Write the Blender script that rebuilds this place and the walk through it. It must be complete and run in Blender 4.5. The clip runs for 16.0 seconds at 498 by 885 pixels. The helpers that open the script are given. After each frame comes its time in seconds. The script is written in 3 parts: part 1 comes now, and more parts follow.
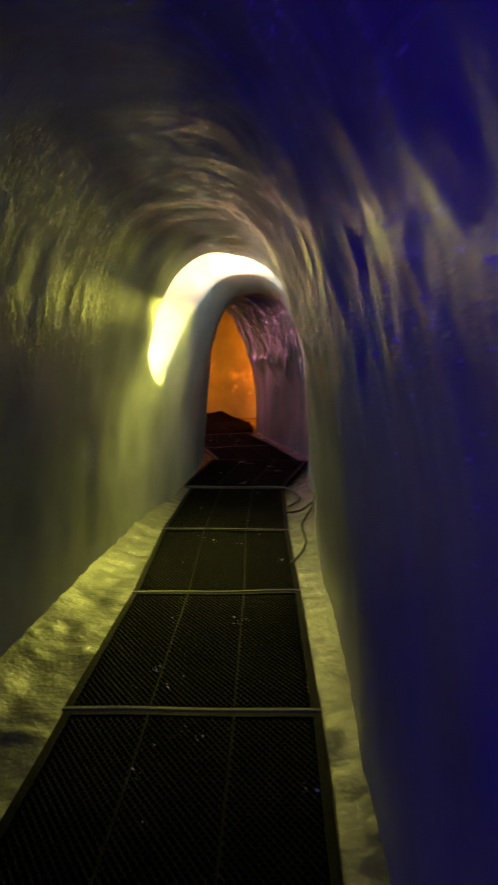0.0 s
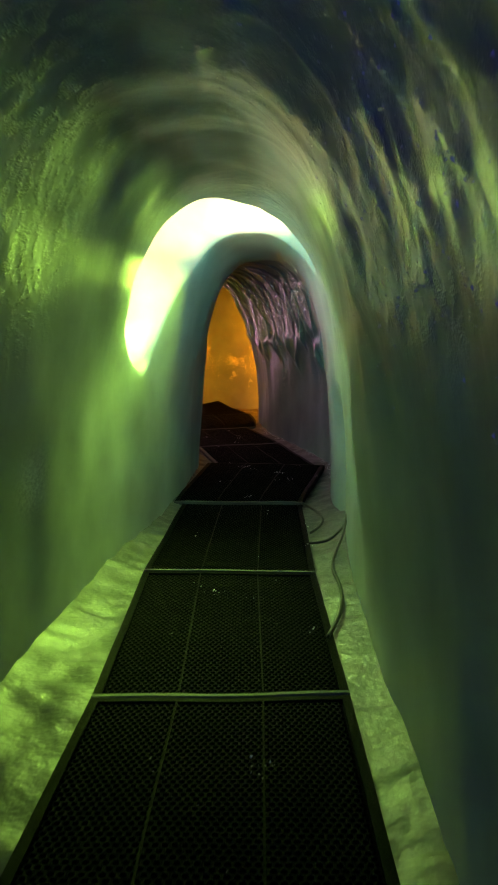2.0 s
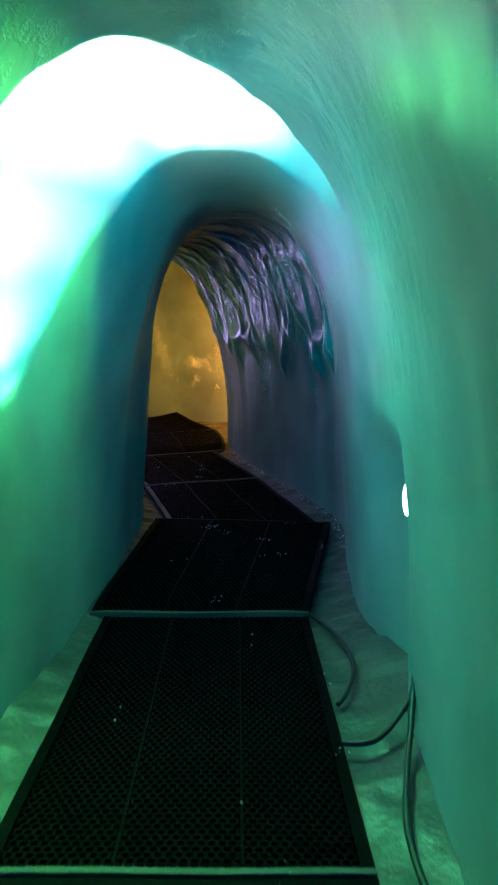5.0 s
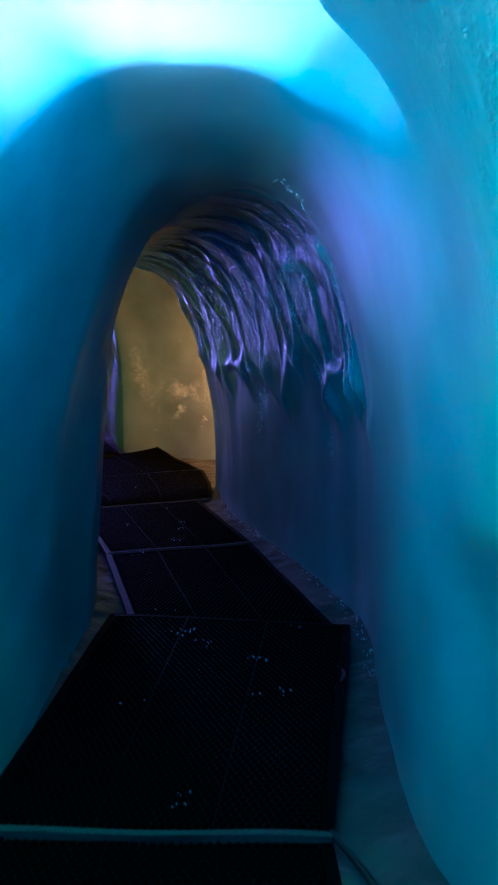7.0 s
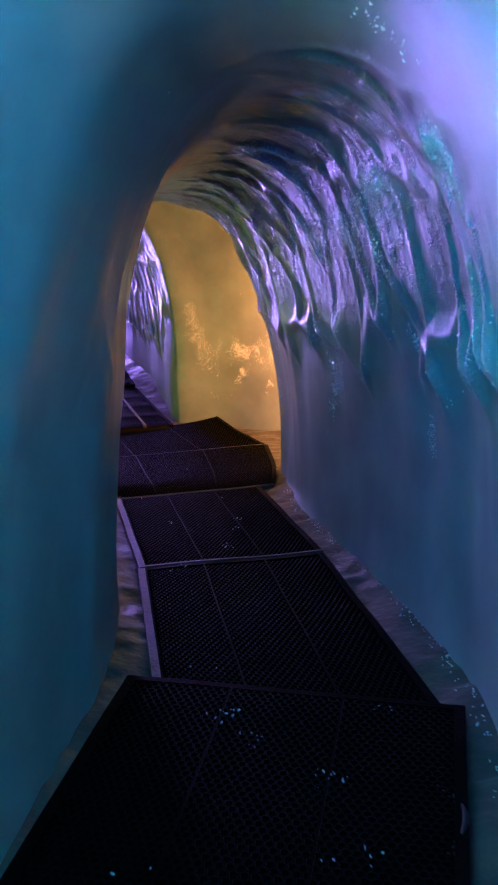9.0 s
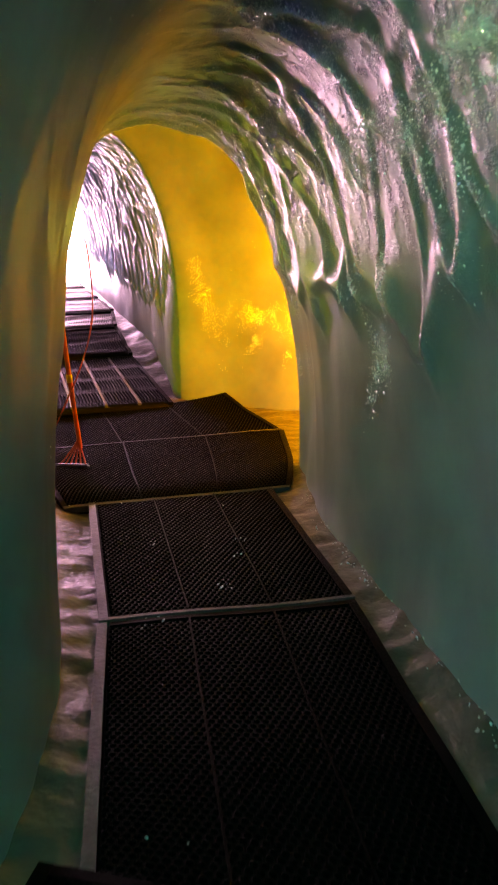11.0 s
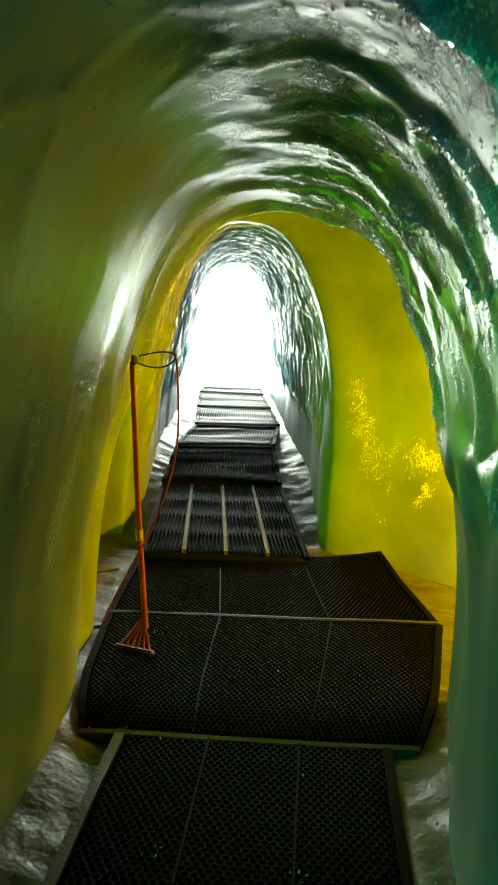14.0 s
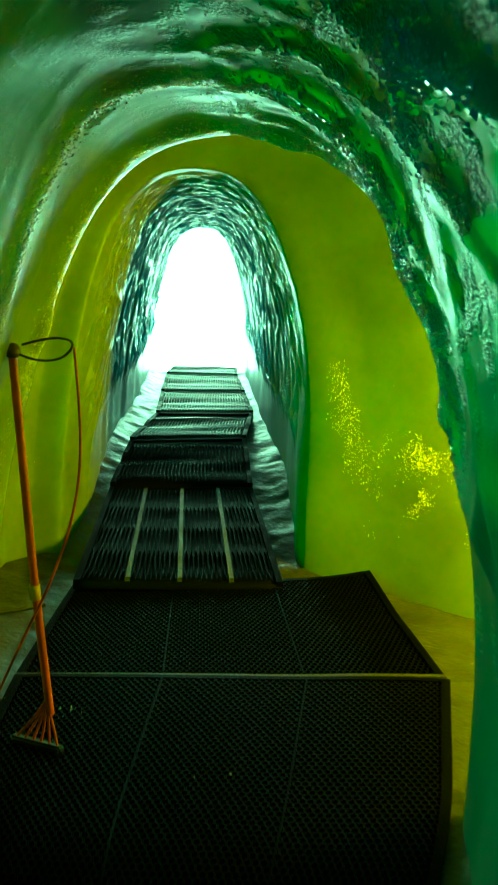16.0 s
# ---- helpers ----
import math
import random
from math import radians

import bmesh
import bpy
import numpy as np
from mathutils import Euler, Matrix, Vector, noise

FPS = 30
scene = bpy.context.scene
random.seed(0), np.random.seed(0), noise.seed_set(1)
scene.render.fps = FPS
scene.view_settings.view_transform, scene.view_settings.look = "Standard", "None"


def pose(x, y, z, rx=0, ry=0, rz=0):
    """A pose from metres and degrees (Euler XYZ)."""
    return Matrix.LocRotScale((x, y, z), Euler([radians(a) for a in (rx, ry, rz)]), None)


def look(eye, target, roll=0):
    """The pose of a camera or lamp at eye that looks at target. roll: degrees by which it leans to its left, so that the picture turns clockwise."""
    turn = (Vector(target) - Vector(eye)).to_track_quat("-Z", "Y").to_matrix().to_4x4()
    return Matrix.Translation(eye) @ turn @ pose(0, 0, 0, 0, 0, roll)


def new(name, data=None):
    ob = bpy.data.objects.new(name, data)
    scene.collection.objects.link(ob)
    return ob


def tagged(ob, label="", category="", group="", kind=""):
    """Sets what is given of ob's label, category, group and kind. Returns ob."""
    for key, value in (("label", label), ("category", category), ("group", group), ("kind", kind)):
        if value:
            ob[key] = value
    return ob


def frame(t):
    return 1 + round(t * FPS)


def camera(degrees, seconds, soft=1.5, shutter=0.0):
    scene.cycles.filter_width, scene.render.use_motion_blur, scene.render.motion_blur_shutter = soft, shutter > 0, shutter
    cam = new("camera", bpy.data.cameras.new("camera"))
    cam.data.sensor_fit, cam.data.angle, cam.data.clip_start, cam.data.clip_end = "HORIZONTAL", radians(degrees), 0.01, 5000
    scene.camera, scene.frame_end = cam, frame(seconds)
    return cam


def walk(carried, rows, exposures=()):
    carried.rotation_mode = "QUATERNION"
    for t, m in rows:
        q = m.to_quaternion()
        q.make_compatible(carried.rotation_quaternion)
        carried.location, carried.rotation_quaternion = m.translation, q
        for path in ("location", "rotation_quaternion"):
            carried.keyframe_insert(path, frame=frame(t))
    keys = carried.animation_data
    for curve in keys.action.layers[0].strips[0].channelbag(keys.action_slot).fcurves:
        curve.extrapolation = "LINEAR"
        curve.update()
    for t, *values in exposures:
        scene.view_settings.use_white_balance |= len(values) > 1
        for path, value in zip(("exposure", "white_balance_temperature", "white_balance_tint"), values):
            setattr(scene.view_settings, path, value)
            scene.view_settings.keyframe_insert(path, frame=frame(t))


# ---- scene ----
cam = camera(35.0, 16.0, soft=2.0, shutter=0.5)
PATH = [
    (0, (0.615, -0.709, 1.465), (0.527, 1.281, 1.286), -0.5),
    (0.5, (0.571, -0.196, 1.451), (0.362, 1.783, 1.251), 0.1),
    (1, (0.539, 0.175, 1.453), (0.425, 2.16, 1.24), -0.5),
    (1.5, (0.483, 0.532, 1.473), (0.381, 2.518, 1.26), -0.2),
    (2, (0.436, 0.953, 1.465), (0.363, 2.94, 1.249), -0.5),
    (2.5, (0.44, 1.323, 1.511), (0.392, 3.308, 1.277), -1.1),
    (3, (0.482, 1.771, 1.51), (0.444, 3.757, 1.277), -1.6),
    (3.2, (0.464, 1.995, 1.504), (0.447, 3.98, 1.26), -1.6),
    (5.3, (0.326, 3.808, 1.518), (0.352, 5.796, 1.294), -0.3),
    (5.5, (0.325, 3.951, 1.538), (0.357, 5.938, 1.308), -0.0),
    (6, (0.348, 4.337, 1.54), (0.377, 6.323, 1.303), 0.1),
    (6.5, (0.362, 4.735, 1.548), (0.379, 6.721, 1.316), 1.1),
    (7, (0.356, 5.062, 1.592), (0.387, 7.055, 1.417), -0.0),
    (7.5, (0.372, 5.394, 1.606), (0.358, 7.385, 1.418), -0.3),
    (8, (0.388, 5.707, 1.617), (0.39, 7.695, 1.402), -0.6),
    (8.5, (0.405, 6.011, 1.618), (0.344, 7.992, 1.349), -1.1),
    (9, (0.402, 6.256, 1.646), (0.243, 8.228, 1.354), -1.2),
    (9.2, (0.405, 6.369, 1.643), (0.232, 8.339, 1.344), -1.5),
    (11.3, (0.353, 7.711, 1.632), (0.128, 9.66, 1.243), -0.1),
    (11.5, (0.382, 7.878, 1.656), (0.125, 9.825, 1.279), 1.1),
    (12, (0.462, 8.129, 1.699), (0.115, 10.077, 1.405), 2.1),
    (12.5, (0.48, 8.3, 1.742), (-0.028, 10.229, 1.595), 3.2),
    (13, (0.474, 8.523, 1.789), (-0.136, 10.426, 1.711), 3.7),
    (13.5, (0.573, 8.696, 1.718), (-0.108, 10.575, 1.649), 4.9),
    (14, (0.511, 9.002, 1.835), (-0.222, 10.856, 1.679), 3.8),
    (14.5, (0.447, 9.149, 1.809), (-0.279, 11.005, 1.651), 3.8),
    (15, (0.433, 9.371, 1.882), (-0.279, 11.23, 1.692), 5.0),
    (15.5, (0.41, 9.689, 1.854), (-0.29, 11.552, 1.652), 4.9),
    (16, (0.3, 10.008, 1.914), (-0.403, 11.868, 1.691), 2.6),
]
EXPOSURES = [
    (0.0, -0.3, 9000, 140),
    (1.5, -0.2, 8200, 96),
    (3.0, 0.0, 6300, 16),
    (5.4, 0.0, 4250, 34),
    (6.5, -0.35, 3800, 44),
    (7.5, -0.75, 3600, 56),
    (8.5, 0.25, 4000, 64),
    (9.2, 0.85, 4750, 80),
    (11.4, 1.55, 8200, 14),
    (13.0, 1.5, 7700, -40),
    (14.5, 1.0, 6900, -118),
    (15.5, 0.75, 6300, -170),
    (16.0, 0.65, 6000, -178),
]
walk(cam, [(t, look(eye, target, roll)) for t, eye, target, roll in PATH], EXPOSURES)


# ---- world and lights ----
world = bpy.data.worlds.new("sky")
scene.world = world
world.use_nodes = True
wn = world.node_tree
sky = wn.nodes.new("ShaderNodeTexSky")
sky.sky_type, sky.sun_disc, sky.sun_elevation, sky.sun_rotation = "NISHITA", False, radians(38), radians(200)
wn.links.new(sky.outputs[0], wn.nodes["Background"].inputs[0])
wn.nodes["Background"].inputs[1].default_value = 0.15


def area_lamp(name, eye, target, size, watts, colour, size_y=None, spread=180):
    data = bpy.data.lights.new(name, "AREA")
    data.shape, data.size, data.size_y = "RECTANGLE", size, size_y or size
    data.energy, data.color, data.spread = watts, colour, radians(spread)
    ob = new(name, data)
    ob.matrix_world = look(eye, target)
    return ob


LAMP_GROOVE = (0.19, 0.80, 0.07)  # first colour lamp
LAMP_AHEAD = (0.006, 0.64, 0.44)     # its heads turned ahead
LAMP_NICHE = (1.0, 0.345, 0.004)     # lamp of the far recess
FILL_SIDE = (0.36, 0.50, 0.07)      # added fill for the recess lamp's spill on the gallery walls
# the first colour lamp, at the mouth of the groove in the vault: three heads down the first stretch, two ahead
area_lamp("groove_light", (-0.30, 6.20, 1.96), (-0.72, 5.2, 0.75), 0.25, 33, LAMP_GROOVE, spread=105)
area_lamp("groove_light", (0.14, 6.85, 2.27), (-0.45, 5.7, 0.5), 0.30, 20, LAMP_GROOVE, spread=122)
area_lamp("groove_light", (-0.34, 6.30, 2.00), (0.9, 7.0, 1.1), 0.25, 12, LAMP_AHEAD)
area_lamp("groove_light", (0.20, 6.90, 2.42), (0.5, 8.2, 0.9), 0.30, 9, LAMP_AHEAD)
area_lamp("groove_light", (0.08, 6.80, 2.34), (0.92, 5.3, 0.5), 0.25, 5, (0.15, 0.80, 0.16), spread=75)
# unseen white fills, added to blow out the back of the groove
for eye, target in (((-0.44, 6.15, 1.72), (-0.8, 6.25, 1.85)), ((-0.33, 6.35, 2.08), (-0.65, 6.55, 2.4)), ((-0.08, 6.65, 2.38), (-0.25, 6.85, 2.85)), ((0.22, 6.95, 2.46), (0.22, 7.1, 2.9))):
    area_lamp("groove_white_fill", eye, target, 0.34, 14, (0.90, 1, 0.34))
# the lamp of the far recess, behind its rim
area_lamp("recess_light_and_fill", (1.04, 13.45, 1.95), (0.55, 14.05, 1.6), 0.28, 140, LAMP_NICHE)
# unseen fills, added to green the recess and brighten the gallery walls
area_lamp("recess_light_and_fill", (-2.02, 13.05, 1.30), (-0.2, 14.3, 1.7), 0.20, 5, (0.16, 0.64, 0.01))
area_lamp("recess_light_and_fill", (-0.75, 12.95, 1.9), (-1.0, 10.5, 0.9), 0.35, 0.7, FILL_SIDE)
area_lamp("recess_light_and_fill", (-2.06, 12.96, 1.7), (0.6, 10.6, 1.2), 0.25, 3.5, FILL_SIDE, spread=110)
# daylight in the mouth of the exit
area_lamp("exit_daylight", (-3.95, 19.35, 2.6), (-1.6, 14.0, 1.6), 1.5, 64, (1.0, 0.60, 0.88), 2.2)
# blue lamp of the gallery behind the first step
area_lamp("rear_light", (-0.3, -2.6, 1.5), (0.95, 0.3, 1.9), 0.3, 36, (0.02, 0.03, 1.0))


# ---- materials ----
def material(name, colour, rough, metal=0.0, scale=8.0, vary=0.25, bump=0.1, fine=60.0, coat=0.0, sss=0.0, spec=0.5, dark=None, stretch=(1, 1, 1), distance=0.01):
    m = bpy.data.materials.new(name)
    m.use_nodes = True
    t = m.node_tree
    b = t.nodes["Principled BSDF"]
    geo = t.nodes.new("ShaderNodeNewGeometry")
    mp = t.nodes.new("ShaderNodeMapping")
    mp.inputs["Scale"].default_value = stretch
    t.links.new(geo.outputs["Position"], mp.inputs[0])
    n1, n2 = t.nodes.new("ShaderNodeTexNoise"), t.nodes.new("ShaderNodeTexNoise")
    for n, sc, d in ((n1, scale, 5), (n2, fine, 4)):
        n.inputs["Scale"].default_value, n.inputs["Detail"].default_value = sc, d
        t.links.new(mp.outputs[0], n.inputs["Vector"])
    ramp = t.nodes.new("ShaderNodeValToRGB")
    lo = dark or tuple(c * (1 - vary) for c in colour)
    ramp.color_ramp.elements[0].position, ramp.color_ramp.elements[1].position = 0.3, 0.7
    ramp.color_ramp.elements[0].color, ramp.color_ramp.elements[1].color = (*lo, 1), (*colour, 1)
    t.links.new(n1.outputs["Fac"], ramp.inputs[0])
    t.links.new(ramp.outputs[0], b.inputs["Base Color"])
    rr = t.nodes.new("ShaderNodeMapRange")
    rr.inputs["To Min"].default_value, rr.inputs["To Max"].default_value = rough * 0.7, min(1, rough * 1.35)
    t.links.new(n2.outputs["Fac"], rr.inputs["Value"])
    t.links.new(rr.outputs[0], b.inputs["Roughness"])
    b.inputs["Metallic"].default_value = metal
    b.inputs["Specular IOR Level"].default_value = spec
    b.inputs["Coat Weight"].default_value = coat
    b.inputs["Coat Roughness"].default_value = 0.12
    if sss:
        b.inputs["Subsurface Weight"].default_value = sss
        b.inputs["Subsurface Radius"].default_value = (0.10, 0.14, 0.18)
        b.inputs["Subsurface Scale"].default_value = 1.0
    bp = t.nodes.new("ShaderNodeBump")
    bp.inputs["Strength"].default_value, bp.inputs["Distance"].default_value = bump, distance
    t.links.new(n2.outputs["Fac"], bp.inputs["Height"])
    t.links.new(bp.outputs[0], b.inputs["Normal"])
    if coat:
        t.links.new(bp.outputs[0], b.inputs["Coat Normal"])
    return m


ICE = material("glacier_ice", (0.31, 0.37, 0.40), 0.42, scale=2.2, vary=0.35, bump=0.10, fine=9, distance=0.02, sss=0.6, spec=0.32)


def add_crust(m):
    """Glistening frost crust where the mesh says so."""
    t = m.node_tree
    b = t.nodes["Principled BSDF"]
    at = t.nodes.new("ShaderNodeAttribute")
    at.attribute_name = "crust"
    geo = t.nodes.new("ShaderNodeNewGeometry")
    vo, nz = t.nodes.new("ShaderNodeTexVoronoi"), t.nodes.new("ShaderNodeTexNoise")
    vo.inputs["Scale"].default_value, nz.inputs["Scale"].default_value, nz.inputs["Detail"].default_value = 130, 13, 4
    mx = t.nodes.new("ShaderNodeMath")
    mx.operation = "MULTIPLY"
    bp = t.nodes.new("ShaderNodeBump")
    bp.inputs["Distance"].default_value = 0.026
    warp = t.nodes.new("ShaderNodeVectorMath")
    warp.operation = "MULTIPLY_ADD"
    warp.inputs[1].default_value = (0.05, 0.05, 0.05)
    t.links.new(geo.outputs["Position"], nz.inputs["Vector"])
    t.links.new(nz.outputs["Color"], warp.inputs[0])
    t.links.new(geo.outputs["Position"], warp.inputs[2])
    t.links.new(warp.outputs[0], vo.inputs["Vector"])
    t.links.new(vo.outputs["Distance"], mx.inputs[0])
    tuft = t.nodes.new("ShaderNodeMapRange")
    tuft.inputs["From Min"].default_value, tuft.inputs["From Max"].default_value = 0.48, 0.66
    t.links.new(nz.outputs["Fac"], tuft.inputs["Value"])
    t.links.new(tuft.outputs[0], mx.inputs[1])
    t.links.new(mx.outputs[0], bp.inputs["Height"])
    t.links.new(at.outputs["Fac"], bp.inputs["Strength"])
    gloss = t.nodes.new("ShaderNodeMapRange")
    gloss.inputs["To Min"].default_value, gloss.inputs["To Max"].default_value = 0.38, 0.32
    t.links.new(at.outputs["Fac"], gloss.inputs["Value"])
    t.links.new(gloss.outputs[0], b.inputs["Roughness"])
    fr = t.nodes.new("ShaderNodeAttribute")
    fr.attribute_name = "frost"
    white = t.nodes.new("ShaderNodeMix")
    white.data_type = "RGBA"
    # frost lies in grains and tufts
    g1 = t.nodes.new("ShaderNodeTexNoise")
    g1.inputs["Scale"].default_value, g1.inputs["Detail"].default_value, g1.inputs["Roughness"].default_value = 55, 6, 0.75
    t.links.new(geo.outputs["Position"], g1.inputs["Vector"])
    gr = t.nodes.new("ShaderNodeMapRange")
    gr.inputs["From Min"].default_value, gr.inputs["From Max"].default_value = 0.40, 0.62
    gr.inputs["To Min"].default_value, gr.inputs["To Max"].default_value = 0.12, 1.25
    t.links.new(g1.outputs["Fac"], gr.inputs["Value"])
    gm = t.nodes.new("ShaderNodeMath")
    gm.operation, gm.use_clamp = "MULTIPLY", True
    t.links.new(fr.outputs["Fac"], gm.inputs[0])
    t.links.new(gr.outputs[0], gm.inputs[1])
    t.links.new(gm.outputs[0], white.inputs["Factor"])
    t.links.new(b.inputs["Base Color"].links[0].from_socket, white.inputs["A"])
    white.inputs["B"].default_value = (0.86, 0.88, 0.90, 1)
    t.links.new(white.outputs["Result"], b.inputs["Base Color"])
    old = b.inputs["Normal"].links[0].from_socket
    t.links.new(old, bp.inputs["Normal"])
    t.links.new(bp.outputs[0], b.inputs["Normal"])


add_crust(ICE)
ICE_FLOOR = material("trodden_ice", (0.078, 0.077, 0.073), 0.44, scale=5.0, vary=0.5, bump=0.7, fine=30, coat=0.05)
RUBBER = material("black_rubber", (0.002, 0.002, 0.0022), 0.5, spec=0.018, scale=9, vary=0.5, bump=0.3, fine=140)
RUBBER_WET = material("wet_black_rubber", (0.002, 0.002, 0.0022), 0.38, spec=0.04, scale=9, vary=0.5, bump=0.4, fine=60)
RUBBER_DARK = material("wet_rubber_backing", (0.002, 0.002, 0.002), 0.7, spec=0.05, scale=12, vary=0.4, bump=0.2, fine=90)
FROST = material("frosty_worn_edge", (0.045, 0.043, 0.04), 0.6, scale=24, dark=(0.03, 0.03, 0.03), bump=0.5, fine=90)
EDGE = material("grey_worn_edge", (0.065, 0.064, 0.062), 0.55, scale=18, vary=0.5, bump=0.4, fine=70)
SLUSH = material("snow_crumb", (0.75, 0.78, 0.80), 0.4, scale=30, vary=0.2, bump=0.4, fine=120)
CABLE = material("black_cable_sheath", (0.012, 0.012, 0.013), 0.45, scale=30, vary=0.3)
ORANGE = material("orange_painted_pole", (0.62, 0.10, 0.02), 0.45, scale=14, dark=(0.28, 0.05, 0.015), fine=80)
YELLOW = material("yellow_tape", (0.75, 0.52, 0.05), 0.45, scale=20, vary=0.2)
WIRE = material("brown_wire", (0.10, 0.06, 0.04), 0.5, scale=30, vary=0.3)
# white base paints the sparkle of clear ice into the beads
BEAD = material("white_glint_bead", (0.86, 0.87, 0.88), 0.10, coat=1.0, scale=30, vary=0.1, bump=0.0, spec=0.9)
SNOW = material("snow", (0.85, 0.87, 0.90), 0.7, scale=2, vary=0.05, bump=0.4, fine=12)


# ---- mesh helpers ----
def part(name, bm, mat, parent=None, label="", smooth=False):
    me = bpy.data.meshes.new(name)
    bm.to_mesh(me)
    bm.free()
    me.materials.append(mat)
    if smooth:
        me.shade_smooth()
    ob = new(name, me)
    ob.parent = parent
    return tagged(ob, label) if label else ob


def grid_noise(p, seed=0):
    """Smooth value noise from 0 to 1 at the rows of p."""
    p = np.asarray(p, float) + 1000.0
    i = np.floor(p).astype(np.int64)
    f = p - i
    f = f * f * (3 - 2 * f)
    out = np.zeros(len(p))
    for dx in (0, 1):
        for dy in (0, 1):
            for dz in (0, 1):
                h = (i[:, 0] + dx) * 73856093 ^ (i[:, 1] + dy) * 19349663 ^ (i[:, 2] + dz) * 83492791 ^ (seed * 2654435761)
                h = (h ^ (h >> 13)) * 1274126177
                v = ((h ^ (h >> 16)) & 0xFFFF) / 65535.0
                w = (f[:, 0] if dx else 1 - f[:, 0]) * (f[:, 1] if dy else 1 - f[:, 1]) * (f[:, 2] if dz else 1 - f[:, 2])
                out += w * v
    return out


def scoops(u, v, seed):
    """How near a point lies to the ridge between two scoops, on an uneven net of cells: 1 on the crest, 0 in the hollow."""
    best, second = np.full(u.shape, 9.0), np.full(u.shape, 9.0)
    iu, iv = np.floor(u).astype(np.int64), np.floor(v).astype(np.int64)
    for du in (-1, 0, 1):
        for dv in (-1, 0, 1):
            h = (iu + du + 500) * 73856093 ^ (iv + dv + 500) * 19349663 ^ (seed * 83492791)
            h = (h ^ (h >> 13)) * 1274126177
            a, b = ((h ^ (h >> 16)) & 0xFFFF) / 65535.0, ((h ^ (h >> 9)) & 0xFFFF) / 65535.0
            d = np.hypot(iu + du + 0.1 + 0.8 * a - u, iv + dv + 0.1 + 0.8 * b - v)
            second = np.minimum(second, np.maximum(best, d))
            best = np.minimum(best, d)
    return np.exp(-((second - best) / 0.15) ** 2)


def step(a, b, x):
    k = np.clip((x - a) / (b - a), 0, 1)
    return k * k * (3 - 2 * k)


# ---- plan: stations of the gallery (left foot, right foot, floor height, vault height) ----
STATIONS = [
    (-0.76, -3.2, 0.92, -3.2, -0.14, 2.35),
    (-0.76, -1.0, 0.92, -1.0, -0.06, 2.36),
    (-0.76, 1.0, 0.92, 1.0, 0.02, 2.40),
    (-0.72, 3.4, 0.88, 3.2, 0.12, 2.44),
    (-0.66, 4.5, 0.84, 4.3, 0.16, 2.46),
    (-0.58, 5.8, 0.88, 5.7, 0.21, 2.50),
    (-0.45, 6.8, 0.90, 6.6, 0.25, 2.48),
    (-0.40, 7.4, 0.88, 7.4, 0.275, 2.41),
    (-0.36, 8.1, 0.92, 8.1, 0.30, 2.38),
    (-0.36, 9.0, 0.97, 8.8, 0.335, 2.40),
    (-0.47, 9.6, 0.86, 9.45, 0.36, 2.46),
    (-0.82, 10.55, 0.63, 10.3, 0.395, 2.48),
    (-1.22, 11.60, 0.32, 11.35, 0.44, 2.53),
    (-1.52, 12.15, 0.21, 12.1, 0.465, 2.58),
    (-1.62, 12.42, 0.14, 12.42, 0.48, 2.60),
    (-1.75, 12.55, 0.30, 12.60, 0.49, 2.68),
    (-2.00, 12.75, 0.90, 12.85, 0.50, 2.85),
    (-2.30, 13.1, 1.35, 13.2, 0.52, 3.02),
    (-2.55, 13.5, 1.32, 13.72, 0.55, 3.12),
    (-2.66, 13.75, 0.72, 14.02, 0.56, 3.15),
    (-2.68, 13.9, 0.0, 14.2, 0.57, 3.15),
    (-2.62, 14.0, -0.60, 14.38, 0.59, 3.08),
    (-2.46, 14.08, -0.98, 14.45, 0.62, 2.96),
    (-2.52, 14.5, -1.22, 14.95, 0.80, 2.98),
    (-2.92, 15.4, -1.70, 15.95, 1.14, 3.08),
    (-3.55, 17.0, -2.50, 17.5, 1.42, 3.22),
    (-4.28, 18.62, -3.22, 19.05, 1.66, 3.42),
]
AROUND = 300
# the lamp groove: turn round the section, and the nearer and farther edge along the gallery
GROOVE_ANGLE = (50, 60, 75, 85, 93, 102, 118, 137, 155, 165, 174)
GROOVE_NEAR = (6.70, 6.75, 6.86, 6.72, 6.42, 6.20, 5.90, 5.72, 5.80, 5.98, 6.2)
GROOVE_FAR = (6.72, 6.80, 7.23, 7.27, 7.27, 7.19, 6.98, 6.70, 6.48, 6.36, 6.2)


def stations_fine():
    """Stations every few centimetres, with the way walked along the middle."""
    st = np.array(STATIONS)
    rows = []
    for k in range(len(st) - 1):
        a, b = st[k], st[k + 1]
        reach = max(np.hypot(*(b - a)[:2]), np.hypot(*(b - a)[2:4]))
        n = max(4, int(reach / (0.013 if 5.7 < a[1] < 7.3 else 0.018 if a[1] > 5 else 0.026)))
        p0, p3 = st[max(k - 1, 0)], st[min(k + 2, len(st) - 1)]
        for q in range(n):
            u = q / n
            m0, m1 = (b - p0) / 2, (p3 - a) / 2
            m0, m1 = np.clip(m0, -abs(b - a) * 1.5, abs(b - a) * 1.5), np.clip(m1, -abs(b - a) * 1.5, abs(b - a) * 1.5)
            h = (2 * u**3 - 3 * u**2 + 1) * a + (u**3 - 2 * u**2 + u) * m0 + (3 * u**2 - 2 * u**3) * b + (u**3 - u**2) * m1
            rows.append(h)
    rows.append(st[-1])
    return np.array(rows)


